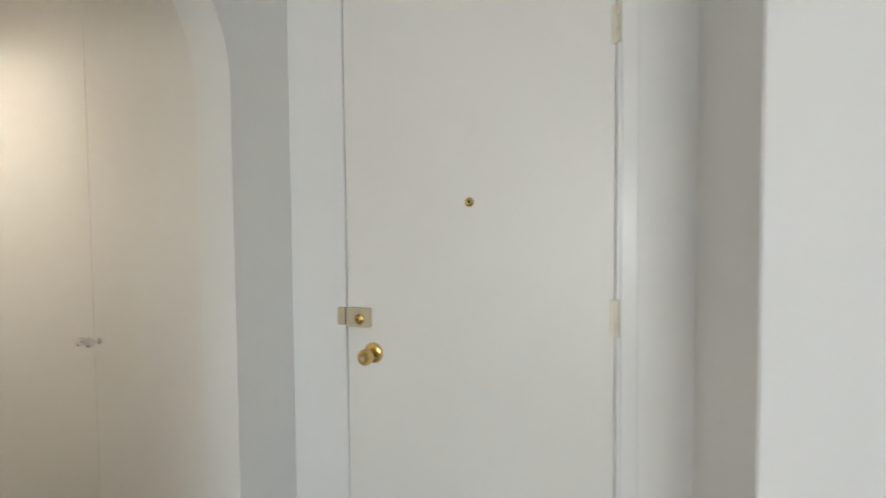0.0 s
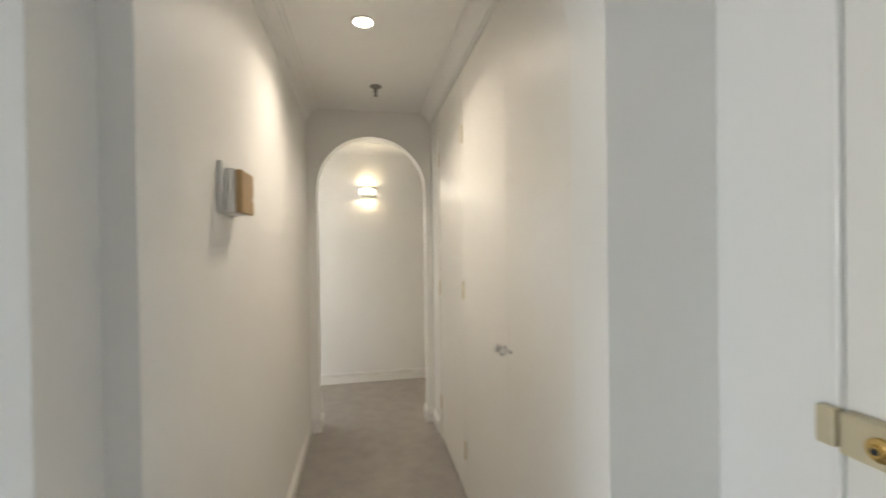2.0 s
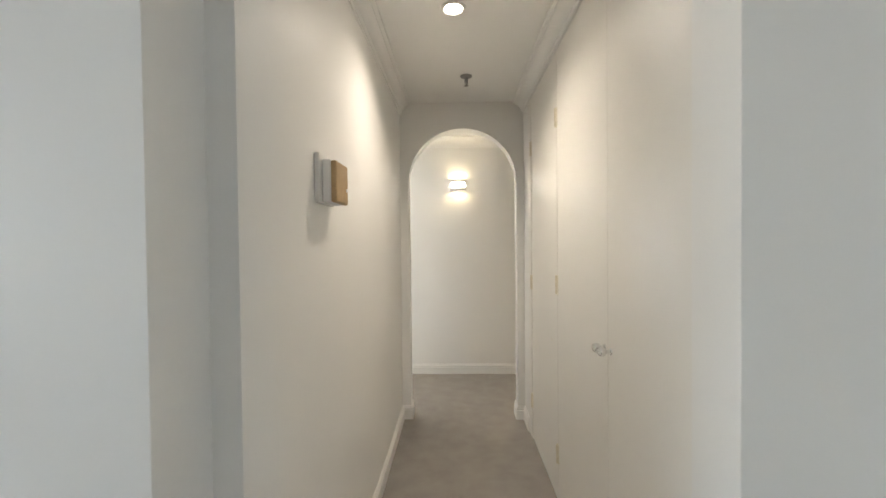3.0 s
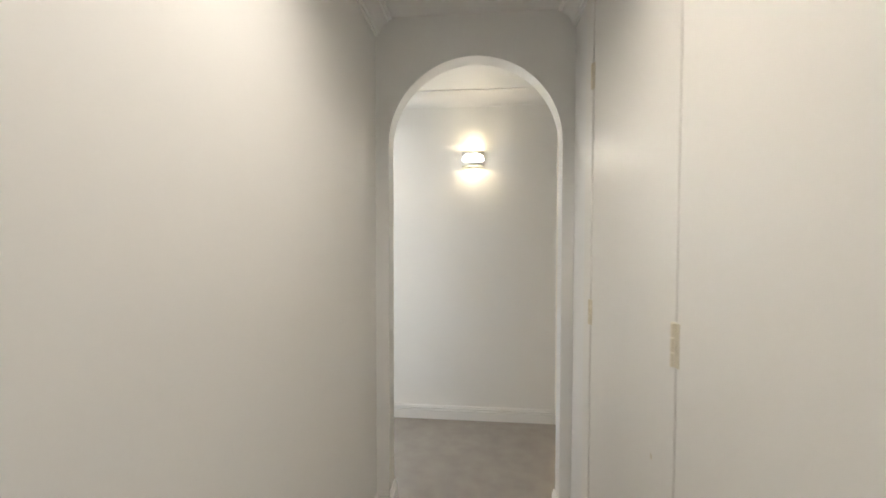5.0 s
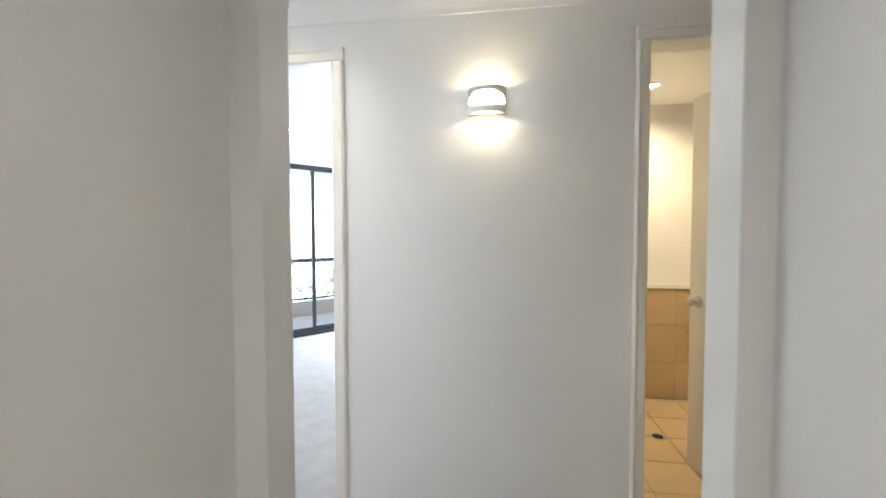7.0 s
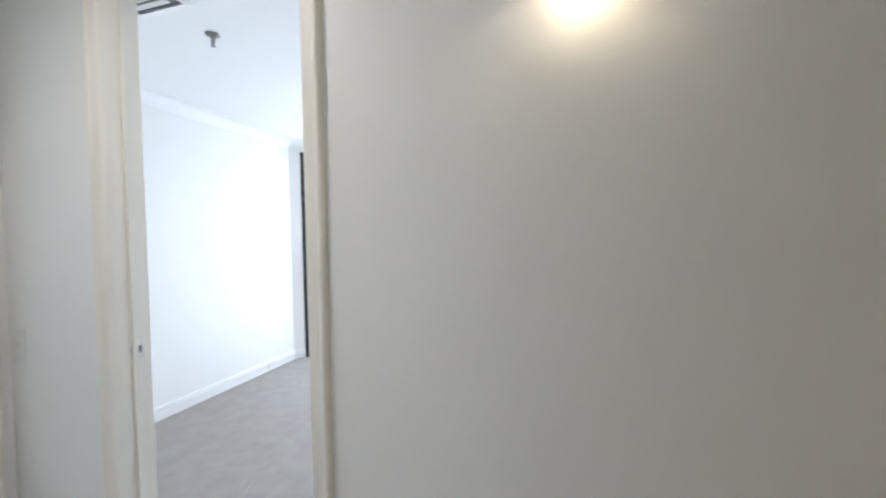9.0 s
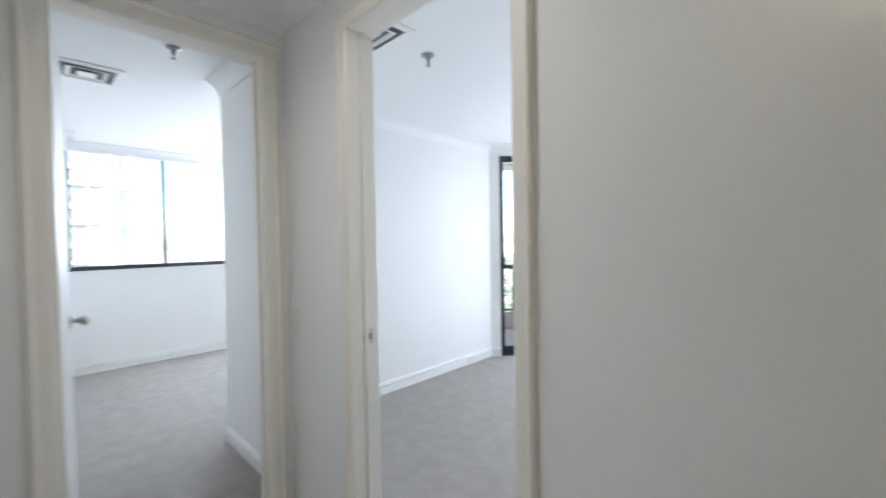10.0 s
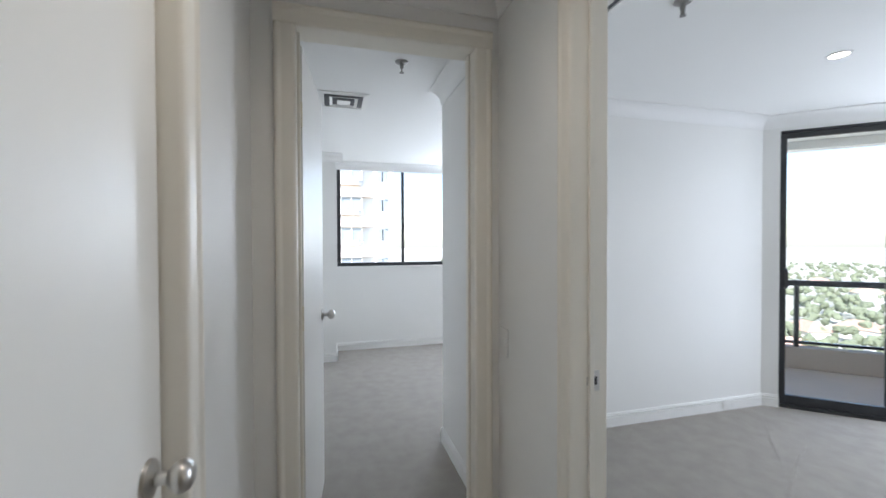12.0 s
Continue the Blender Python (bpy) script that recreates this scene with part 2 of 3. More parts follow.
wall("wall_living", [((-5.6, -7.0, 0), (1.1, -6.85, CEILING)), ((-5.75, -7.0, 0), (-5.6, -6.3, CEILING)), ((-5.75, -2.9, 0), (-5.6, -2.36, CEILING)),
                     ((-5.75, -6.3, 0), (-5.6, -2.9, 0.4)), ((-5.75, -6.3, 2.25), (-5.6, -2.9, CEILING))], "white painted living room walls round a wide window")

# lobby
OB0, OB1 = -0.94, -0.215     # opening to the balcony bedroom
BA0, BA1 = 1.106, 1.79        # opening to the bathroom
wall("wall_lobby_north", [((X_D2, Y_P, 0), (OB0 - 0.02, Y_P1, CEILING)), ((OB1 + 0.02, Y_P, 0), (BA0 - 0.02, Y_P1, CEILING)),
                          ((BA1 + 0.02, Y_P, 0), (2.6, Y_P1, CEILING)), ((OB0 - 0.02, Y_P, DOOR_TOP + 0.02), (OB1 + 0.02, Y_P1, CEILING)),
                          ((BA0 - 0.02, Y_P, DOOR_TOP + 0.02), (BA1 + 0.02, Y_P1, CEILING))], "pale grey-white painted lobby wall behind the sconce")
S0, S1 = -0.775, -0.215        # side door in the lobby's south wall
wall("wall_lobby_south", [((X_D2B, -0.095, 0), (S0 - 0.02, 0.015, CEILING)), ((S1 + 0.02, -0.095, 0), (-0.12, 0.0148, CEILING)), ((S0 - 0.02, -0.095, DOOR_TOP + 0.02), (S1 + 0.02, 0.015, CEILING)),
                          ((-1.6, -0.6, 0), (-0.12, -0.5, CEILING))], "white painted lobby wall beside the closed door")
wall("wall_lobby_east", [((2.0, Y_A0, 0), (2.12, Y_P + NORTH, CEILING))], "white painted end wall of the lobby")
DY0, DY1 = 0.165, 0.842
wall("wall_lobby_west", [((X_D2B, 0.015, 0), (X_D2, DY0 - 0.02, CEILING)), ((X_D2B, DY1 + 0.02, 0), (X_D2, Y_P1, CEILING)),
                         ((X_D2B, DY0 - 0.02, 2.145), (X_D2, DY1 + 0.02, CEILING))], "white painted wall round the second bedroom door")

# bedrooms
BX0, BX1, BZ1 = -2.315, -0.35, 2.235
wall("wall_bedroom_west", [((X_L - 0.11, 1.0, 0), (X_L, Y_BAL + 0.03, CEILING)), ((X_L, 1.0, 0), (X_D2B, Y_P1, CEILING))], "white painted bedroom wall")
wall("wall_bedroom_north", [((X_L, Y_BAL, 0), (BX0, Y_BAL + 0.15, CEILING)), ((BX1, Y_BAL, 0), (X_L + 5.2, Y_BAL + 0.15, CEILING)),
                            ((BX0, Y_BAL, BZ1), (BX1, Y_BAL + 0.15, CEILING))], "white painted angled wall round the balcony door").matrix_basis = ANGLED
wall("wall_bedroom_east", [((0.9, Y_P1, 0), (1.0, 7.7, CEILING))], "white painted bedroom wall")
WY0, WY1, WZ0, WZ1 = 0.345, 3.0, 1.05, 2.30
wall("wall_window", [((X_WIN - 0.15, -0.2, 0), (X_WIN, WY0, CEILING)), ((X_WIN - 0.15, WY1, 0), (X_WIN, 3.7, CEILING)),
                     ((X_WIN - 0.15, WY0, 0), (X_WIN, WY1, WZ0)), ((X_WIN - 0.15, WY0, WZ1), (X_WIN, WY1, CEILING))], "white painted wall under a wide window")
wall("wall_window_nib", [((X_WIN, -0.1, 0), (-4.66, 0.325, CEILING))], "white painted nib wall beside the window")
wall("wall_bedroom_two_south", [((-4.66, -0.1, 0), (X_D2B, 0.02, CEILING))], "white painted bedroom wall behind the door")
wall("wall_bedroom_two_north", [((X_WIN, 3.6, 0), (X_L - 0.11, 3.7, CEILING))], "white painted bedroom end wall")
# bathroom shell
wall("wall_bathroom", [((1.0, 2.66, 0), (2.7, 2.76, CEILING)), ((2.6, Y_P, 0), (2.7, 2.66, CEILING))], "cream painted bathroom walls above the tiles")

# ---- cornices and baseboards ----
COVE = [(0, 0), (0, -0.085), (0.008, -0.085), (0.010, -0.072), (0.018, -0.070), (0.024, -0.050), (0.036, -0.034), (0.052, -0.024), (0.060, -0.022),
        (0.062, -0.012), (0.078, -0.010), (0.080, 0)]
SMOOTH = [(0, 0), (0, -0.09), (0.006, -0.09)] + [(0.09 - 0.084 * math.cos(a), -0.084 + 0.078 * math.sin(a)) for a in (math.pi * k / 20 for k in range(11))] + [(0.092, -0.006), (0.092, 0)]
SKIRT = [(0, 0), (0.014, 0), (0.014, 0.066), (0.005, 0.069), (0.013, 0.074), (0.013, 0.083), (0.004, 0.086), (0.009, 0.091), (0.004, 0.099), (0, 0.099)]


def run(kind, x0, y0, x1, y1, nx, ny):
    """One length of cornice or baseboard on a wall that faces (nx, ny)."""
    if kind == "cornice":
        bm = sweep(B(), COVE if max(y0, y1) < 0.005 and x0 > 0 else SMOOTH, (x0, y0, CEILING - 0.001), (x1, y1, CEILING - 0.001), (nx, ny, 0), (0, 0, 1))
        ob = solid("cornice", bm, CEIL, "white moulded plaster cornice under the ceiling", "cornice", smooth=True)
    else:
        bm = sweep(B(), SKIRT, (x0, y0, 0), (x1, y1, 0), (nx, ny, 0), (0, 0, 1))
        ob = solid("baseboard", bm, TRIM, "white grooved timber baseboard on the carpet", "baseboard")
    if max(y0, y1) > 0.3 or x0 < -0.3:
        ob.location.y = NORTH
    return ob


for r in ((0.032, Y_E1, 0.032, Y_A0, 1, 0), (X_R, Y_E1, X_R, Y_A0, -1, 0), 
          (X_D2, Y_P, 2.0, Y_P, 0, -1), (X_D2, 0.015, -0.12, 0.015, 0, 1), (-0.12, Y_A1, 2.0, Y_A1, 0, 1), (X_D2, 0.015, X_D2, Y_P, 1, 0),
          (X_L, Y_P1, X_L, Y_BAL, 1, 0), (X_L, Y_P1, 0.9, Y_P1, 0, 1),
          (X_WIN, 0.325, X_WIN, 3.6, 1, 0), (-4.66, -0.1, -4.66, 0.405, 1, 0), (X_L - 0.11, 1.0, X_D2B, 1.0, 0, -1), (X_L - 0.11, 1.0, X_L - 0.11, 3.6, -1, 0)):
    run("cornice", *r)
for r in ((0.032, Y_E1, 0.032, Y_A0, 1, 0), (0.032, Y_A0, 0.094, Y_A0, 0, -1), (0.891, Y_A0, X_R, Y_A0, 0, -1), (0.094, Y_A0 - 0.014, 0.094, Y_A1 + 0.014, 1, 0),
          (0.891, Y_A0 - 0.014, 0.891, Y_A1 + 0.014, -1, 0), (X_R, -0.2, X_R, Y_A0, -1, 0),
          (OB1 + 0.0585, Y_P, BA0 - 0.053, Y_P, 0, -1), (X_D2, Y_P, OB0 - 0.0585, Y_P, 0, -1), (X_D2, 0.015, S0 - 0.0714, 0.015, 0, 1),
          (X_L, Y_P1, X_L, Y_BAL, 1, 0),
          (X_WIN, 0.325, X_WIN, 3.6, 1, 0), (-4.66, 0.02, -4.66, 0.339, 1, 0), (X_WIN, 0.325, -4.646, 0.325, 0, 1), (X_L - 0.124, 1.0, X_D2B, 1.0, 0, -1),
          (X_L - 0.11, 0.986, X_L - 0.11, 3.6, -1, 0)):
    run("baseboard", *r)

run("cornice", X_L, Y_BAL, X_L + 5.0, Y_BAL, 0, -1).matrix_basis = ANGLED
run("baseboard", X_L, Y_BAL, BX0, Y_BAL, 0, -1).matrix_basis = ANGLED
bay = [(X_L, Y_BAL + NORTH), (0.95, Y_BAL + NORTH), (0.95, Y_BAL + NORTH + 3.38 * math.tan(radians(48)))]
for z0, z1, name, mat, label in ((-0.02, 0.0, "floor_bay", CARPET, "beige-grey carpet by the balcony door"),
                                 (CEILING, CEILING + 0.15, "ceiling_bay", CEIL, "smooth white ceiling by the balcony door")):
    bm = B()
    sweep(bm, bay, (0, 0, z0), (0, 0, z1), (1, 0, 0), (0, 1, 0))
    solid(name, bm, mat, label, name.split("_")[0])

# ---- door frames ----
CASING = [(0, 0), (0.0, 0.008), (0.002, 0.012), (0.006, 0.0145), (0.012, 0.016), (0.040, 0.016), (0.044, 0.0165), (0.048, 0.019), (0.052, 0.0215),
          (0.057, 0.022), (0.062, 0.020), (0.066, 0.015), (0.068, 0.008), (0.068, 0)]


def door_frame(name, label, along, a0, a1, face, back, normal, top=DOOR_TOP, mat=CREAM, stop=0.5, width=1.0):
    """Lining and casing of an opening from a0 to a1; along 'x' or 'y'; face: the plane on the lobby's side, whose normal is +1 or -1."""
    t = thing(name, label, "door frame", (0, NORTH, 0), kind="structure")

    def pt(a, n, z):
        return (a, n, z) if along == "x" else (n, a, z)

    prof = [(u * width, v) for u, v in CASING]
    out = (0, normal, 0) if along == "x" else (normal, 0, 0)
    neg, pos = ((-1, 0, 0), (1, 0, 0)) if along == "x" else ((0, -1, 0), (0, 1, 0))
    w = 0.068 * width
    part("casing", sweep(B(), prof, pt(a0, face, 0), pt(a0, face, top), neg, out), mat, t, smooth=True)
    part("casing", sweep(B(), prof, pt(a1, face, 0), pt(a1, face, top), pos, out), mat, t, smooth=True)
    part("head_casing", sweep(B(), prof, pt(a0 - w, face, top), pt(a1 + w, face, top), (0, 0, 1), out), mat, t, smooth=True)
    lo, hi = face + normal * 0.003, back - normal * 0.003
    mid = face + (back - face) * stop
    part("jamb", box(B(), pt(a0 - 0.02, lo, 0), pt(a0, hi, top), 0.002), mat, t)
    part("jamb", box(B(), pt(a1, lo, 0), pt(a1 + 0.02, hi, top), 0.002), mat, t)
    part("head", box(B(), pt(a0 - 0.02, lo, top), pt(a1 + 0.02, hi, top + 0.02), 0.002), mat, t)
    part("door_stop", box(B(), pt(a0, mid - 0.008, 0), pt(a0 + 0.011, mid + 0.008, top), 0.002), mat, t)
    part("door_stop", box(B(), pt(a1 - 0.011, mid - 0.008, 0), pt(a1, mid + 0.008, top), 0.002), mat, t)
    return t


door_frame("door_frame_1", "cream enamelled timber frame of the balcony bedroom doorway", "x", OB0, OB1, Y_P, Y_P1, -1, width=0.86)
door_frame("door_frame_2", "cream enamelled timber frame of the bathroom doorway", "x", BA0, BA1, Y_P, Y_P1, -1, width=0.78)
door_frame("door_frame_3", "cream enamelled timber frame of the second bedroom doorway", "y", DY0, DY1, X_D2, X_D2B, 1, top=2.125, width=1.1)
door_frame("door_frame_4", "cream enamelled timber frame of the closed side door", "x", S0, S1, 0.015, -0.095, 1, stop=0.72, width=1.05)


# ---- door hardware and leaves ----
def knob(parent, m, mat=STEEL, size=1.0, label="satin nickel knob"):
    """A round door knob with its rose; m's z axis points out of the door."""
    k = part("knob", lathe(B(), [(0, 0.068 * size), (0.012 * size, 0.067 * size), (0.021 * size, 0.062 * size), (0.0265 * size, 0.053 * size), (0.026 * size, 0.044 * size),
             (0.019 * size, 0.035 * size), (0.011 * size, 0.029 * size), (0.010 * size, 0.008 * size), (0, 0.008 * size)], m), mat, parent, label, smooth=True)
    part("rose", lathe(B(), [(0, 0.011 * size), (0.018 * size, 0.011 * size), (0.031 * size, 0.006 * size), (0.033 * size, 0.0), (0, 0)], m), mat, k, smooth=True)
    return k


def hinge(parent, x, y, z, facing, h=0.10):
    """Butt hinge painted over, with its knuckles; facing: outward normal (x, y)."""
    nx, ny = facing
    tx, ty = -ny, nx
    hg = part("hinge", box(B(), (x - tx * 0.016, y - ty * 0.016, z - h / 2), (x + tx * 0.016 + nx * 0.003, y + ty * 0.016 + ny * 0.003, z + h / 2), 0.001), HINGE, parent)
    for k in range(3):
        z0 = z - h / 2 + k * h / 3
        part("knuckle", lathe(B(), [(0, 0.001), (0.0055, 0.001), (0.0055, h / 3 - 0.001), (0, h / 3 - 0.001)], Matrix.Translation((x + nx * 0.006, y + ny * 0.006, z0)), 10),
             HINGE, hg, smooth=True)
    return hg


# entry door
entry = thing("entry_door", "closed plain cream painted entry door with brass lock", "door", (X_DOOR + 0.002, 0, 0))
part("leaf", box(B(), (0.0, D_R + 0.0096, 0.012), (0.042, D_L - 0.0092, D_T - 0.012), 0.003), DOORP, entry)
kb = part("brass_knob", lathe(B(), [(0, 0.072), (0.008, 0.072), (0.009, 0.070), (0.018, 0.069), (0.0245, 0.060), (0.026, 0.048), (0.021, 0.036), (0.013, 0.028), (0.012, 0.008), (0, 0.008)],
          pose(0, -2.668, 0.947, 0, -90, 0)), BRASS, entry, "polished brass key-in knob", smooth=True)
part("rose", lathe(B(), [(0, 0.013), (0.017, 0.013), (0.030, 0.008), (0.034, 0.0), (0, 0)], pose(0, -2.668, 0.947, 0, -90, 0)), BRASS, kb, smooth=True)
part("keyway", lathe(B(), [(0, 0.0735), (0.0075, 0.0735), (0.0075, 0.07), (0, 0.07)], pose(0, -2.668, 0.947, 0, -90, 0)), DULL, kb)
lock = part("night_latch", box(B(), (-0.026, -2.666, 1.031), (0, -2.583, 1.092), 0.004), DULL, entry, "cream painted brass rim lock")
part("cylinder", lathe(B(), [(0, 0.040), (0.008, 0.040), (0.009, 0.034), (0.016, 0.032), (0.017, 0.024), (0, 0.024)], pose(0, -2.634, 1.060, 0, -90, 0)), BRASS, lock, smooth=True)
# solid dark disc, the shade of the keyhole put into its colour
part("keyhole", lathe(B(), [(0, 0.0412), (0.0045, 0.0412), (0.0045, 0.039), (0, 0.039)], pose(0, -2.634, 1.060, 0, -90, 0), 12), DARK, lock)
peep = part("door_viewer", lathe(B(), [(0.005, 0.006), (0.008, 0.007), (0.013, 0.004), (0.014, 0.0), (0, 0)], pose(0, -2.99, 1.42, 0, -90, 0)), BRASS, entry, "brass door viewer", smooth=True)
part("lens", lathe(B(), [(0, 0.005), (0.006, 0.004), (0.006, 0.0), (0, 0)], pose(0, -2.99, 1.42, 0, -90, 0), 12), DARK, peep)
for z in (0.25, 1.10, 1.865):
    hinge(entry, -0.002, D_R + 0.004, z, (-1, 0))
ef = thing("door_frame_5", "white enamelled frame of the entry door", "door frame", kind="structure")
part("jamb", box(B(), (X_DOOR - 0.006, D_L - 0.008, 0), (X_DOOR + 0.10, D_L + 0.004, D_T), 0.003), TRIM, ef)
part("jamb", box(B(), (X_DOOR - 0.006, D_R - 0.004, 0), (X_DOOR + 0.10, D_R + 0.008, D_T), 0.003), TRIM, ef)
part("head", box(B(), (X_DOOR - 0.006, D_R - 0.004, D_T - 0.008), (X_DOOR + 0.10, D_L + 0.004, D_T + 0.004), 0.003), TRIM, ef)
part("casing", box(B(), (X_DOOR - 0.005, -3.44, 0), (X_DOOR, D_R - 0.004, D_T + 0.045), 0.003), TRIM, ef)
part("lock_keeper", box(B(), (X_DOOR - 0.024, -2.578, 1.036), (X_DOOR - 0.006, -2.552, 1.093), 0.003), DULL, ef, "cream painted brass lock keeper")

# folding closet doors in the hall
FOLD = (-0.305, -0.975, -1.640, Y_E1 + 0.004)
closet = thing("closet_doors", "tall cream folding closet doors with paired chrome knobs", "closet door", (X_R, 0, 0))
for i in range(3):
    leaf = part("door", box(B(), (0.0, FOLD[i + 1] + (0.0004 if i == 1 else 0.003), 0.012), (0.032, FOLD[i] - (0.0004 if i == 2 else 0.003), 2.257), 0.002), DOORP, closet)
    if i < 2:
        for z in (0.255, 1.103, 1.93) if i else (0.26, 1.05, 1.93):
            hinge(leaf, 0.0, FOLD[i], z, (-1, 0), 0.095)
    if i:
        y = -1.613 if i == 1 else -1.667
        part("knob", lathe(B(), [(0, 0.042), (0.008, 0.0415), (0.0145, 0.037), (0.0165, 0.030), (0.0145, 0.022), (0.0075, 0.017), (0.0065, 0.006), (0.011, 0.003), (0.012, 0), (0, 0)],
             pose(0, y, 0.957, 0, -90, 0), 20), CHROME, leaf, "small chrome ball knob", smooth=True)
part("jamb", box(B(), (-0.004, -0.300, 0), (0.09, -0.205, 2.262), 0.003), DOORP, closet)
part("back_panel", box(B(), (0.55, Y_E1, 0), (0.56, -0.21, 2.26)), PAINT, closet)

part("scuff", lathe(B(), [(0, 0.0006), (0.004, 0.0006), (0.005, 0), (0, 0)], pose(0, -0.86, 0.80, 0, -90, 0) @ Matrix.Diagonal((1.6, 0.6, 1, 1)), 10), DULL, closet, "small dark scuff mark")

# side door in the lobby
side = thing("side_door", "closed cream painted side door with nickel knob", "door", (0, NORTH - 0.017, 0))
part("leaf", box(B(), (S0 + 0.004, -0.036, 0.012), (S1 - 0.004, 0.0, DOOR_TOP - 0.004), 0.002), DOORP, side)
knob(side, pose(S0 + 0.062, 0.0, 0.948, -90, 0, 0), size=1.05)
# second bedroom's open door, turned into the room
d2 = thing("bedroom_door", "open cream painted bedroom door with nickel knobs", "door", (X_D2B - 0.022, DY0 + 0.012, 0), (0, 0, 180 - 5.0))
part("leaf", box(B(), (0.004, 0.0, 0.012), (0.668, 0.036, 2.118), 0.002), DOORP, d2)
knob(d2, pose(0.606, 0.0, 0.96, 90, 0, 0))
knob(d2, pose(0.606, 0.036, 0.96, -90, 0, 0))
for z in (0.25, 1.05, 1.85):
    hinge(d2, 0.0, 0.010, z, (0, -1))
# bathroom's half-open door
d3 = thing("bathroom_door", "half-open cream bathroom door with nickel knob", "door", (BA1 - 0.004, 1.045, 0), (0, 0, 107))
part("leaf", box(B(), (0.004, -0.036, 0.012), (0.672, 0.0, DOOR_TOP - 0.006), 0.002), DOORP, d3)
knob(d3, pose(0.610, 0.0, 0.96, -90, 0, 0))
knob(d3, pose(0.610, -0.036, 0.96, 90, 0, 0))
# latch keeper of the balcony bedroom's doorway
sk = thing("strike_plate", "small nickel strike plate let into the door jamb", "strike plate", (OB0, 1.02, 0.945))
part("plate", box(B(), (0, -0.016, -0.030), (0.0025, 0.016, 0.030), 0.001), STEEL, sk)
# dark block on the plate, painted as the shade inside the hole
part("latch_hole", box(B(), (0.001, -0.008, -0.012), (0.0032, 0.007, 0.012)), DARK, sk)
part("lip", box(B(), (0.0, -0.027, -0.013), (0.0025, -0.016, 0.013), 0.001), STEEL, sk)


# ---- lamps and fittings ----
def downlight(x, y):
    t = thing("downlight", "round recessed ceiling downlight, switched on", "downlight", (x, y, CEILING), group="recessed ceiling downlights")
    part("ring", lathe(B(), [(0.040, 0.0), (0.040, -0.004), (0.046, -0.007), (0.055, -0.004), (0.056, 0.0)], Matrix.Identity(4), 32), PLASTIC, t, smooth=True)
    part("lens", lathe(B(), [(0, -0.002), (0.041, -0.002), (0.041, 0.0), (0, 0.0)], Matrix.Identity(4), 32), LIT, t, "glowing warm lens")


for p in ((0.44, -1.20), (-1.47, 2.92), (1.55, 2.2), (-0.55, 0.46)):
    downlight(*p)


def sprinkler(x, y):
    t = thing("fire_sprinkler", "small grey metal fire sprinkler hanging from the ceiling", "sprinkler", (x, y, CEILING), group="ceiling sprinklers")
    part("escutcheon", lathe(B(), [(0, -0.012), (0.014, -0.012), (0.030, -0.008), (0.037, -0.002), (0.037, 0)], Matrix.Identity(4)), SPRINK, t, smooth=True)
    part("body", lathe(B(), [(0.010, -0.010), (0.011, -0.030), (0.008, -0.036), (0.004, -0.038), (0.004, -0.055), (0, -0.055)], Matrix.Identity(4), 16), SPRINK, t, smooth=True)
    for s in (-1, 1):
        part("frame_arm", sweep(B(), [(-0.002, -0.002), (0.002, -0.002), (0.002, 0.002), (-0.002, 0.002)], (0.010 * s, 0, -0.030), (0.006 * s, 0, -0.060), (1, 0, 0), (0, 1, 0)), SPRINK, t)
    part("deflector", lathe(B(), [(0, -0.059), (0.012, -0.058), (0.013, -0.061), (0, -0.062)], Matrix.Identity(4), 16), SPRINK, t)


for p in ((0.515, -0.47), (-2.16, 0.665), (-1.30, 1.703)):
    sprinkler(*p)


def ceiling_vent(x, y, turn):
    t = thing("ceiling_vent", "square white ceiling air vent with dark slots", "air vent", (x, y, CEILING), (0, 0, turn), group="ceiling air vents")
    # flat dark sheet in place of the shaded depth behind the blades
    part("backing", box(B(), (-0.13, -0.13, -0.003), (0.13, 0.13, -0.001)), SLOT_SHADE, t)
    for k, (half, w) in enumerate(((0.165, 0.035), (0.095, 0.020), (0.045, 0.045))):
        for q in range(4):
            if k == 2 and q:
                continue
            m = pose(0, 0, 0, 0, 0, 90 * q)
            bm = B()
            if k == 2:
                box(bm, (-half, -half, -0.020), (half, half, -0.014), 0.002)
            else:
                a, b = half, half - w
                pts = [(-a, -a, -0.006 if k == 0 else -0.018), (a, -a, -0.006 if k == 0 else -0.018), (b, -b, -0.012), (-b, -b, -0.012)]
                vs = [bm.verts.new(m @ Vector(p)) for p in pts] + [bm.verts.new(m @ (Vector(p) + Vector((0, 0, 0.004)))) for p in pts]
                for f in ((0, 1, 2, 3), (7, 6, 5, 4), (0, 4, 5, 1), (1, 5, 6, 2), (2, 6, 7, 3), (3, 7, 4, 0)):
                    bm.faces.new([vs[i] for i in f])
            part("frame" if k == 0 else "blade", bm, PLASTIC, t)


ceiling_vent(-2.86, 0.37, 0)
ceiling_vent(-1.31, 1.31, 0)

# wall sconce: curved ceramic band open above and below, with a flattened window in front
sc = thing("wall_sconce", "white half-round wall sconce glowing up and down", "wall lamp", (0.466, Y_P, 1.88))
bm = B()
n, w2, dep, hh = 32, 0.078, 0.085, 0.052
outer = [(-w2 * math.cos(math.pi * k / n), -dep * math.sin(math.pi * k / n) ** 0.8) for k in range(n + 1)]
rings = [[bm.verts.new((x * s, y * s, z)) for x, y in outer] for s, z in ((1.0, -hh), (1.0, hh), (0.95, hh), (0.95, -hh))]
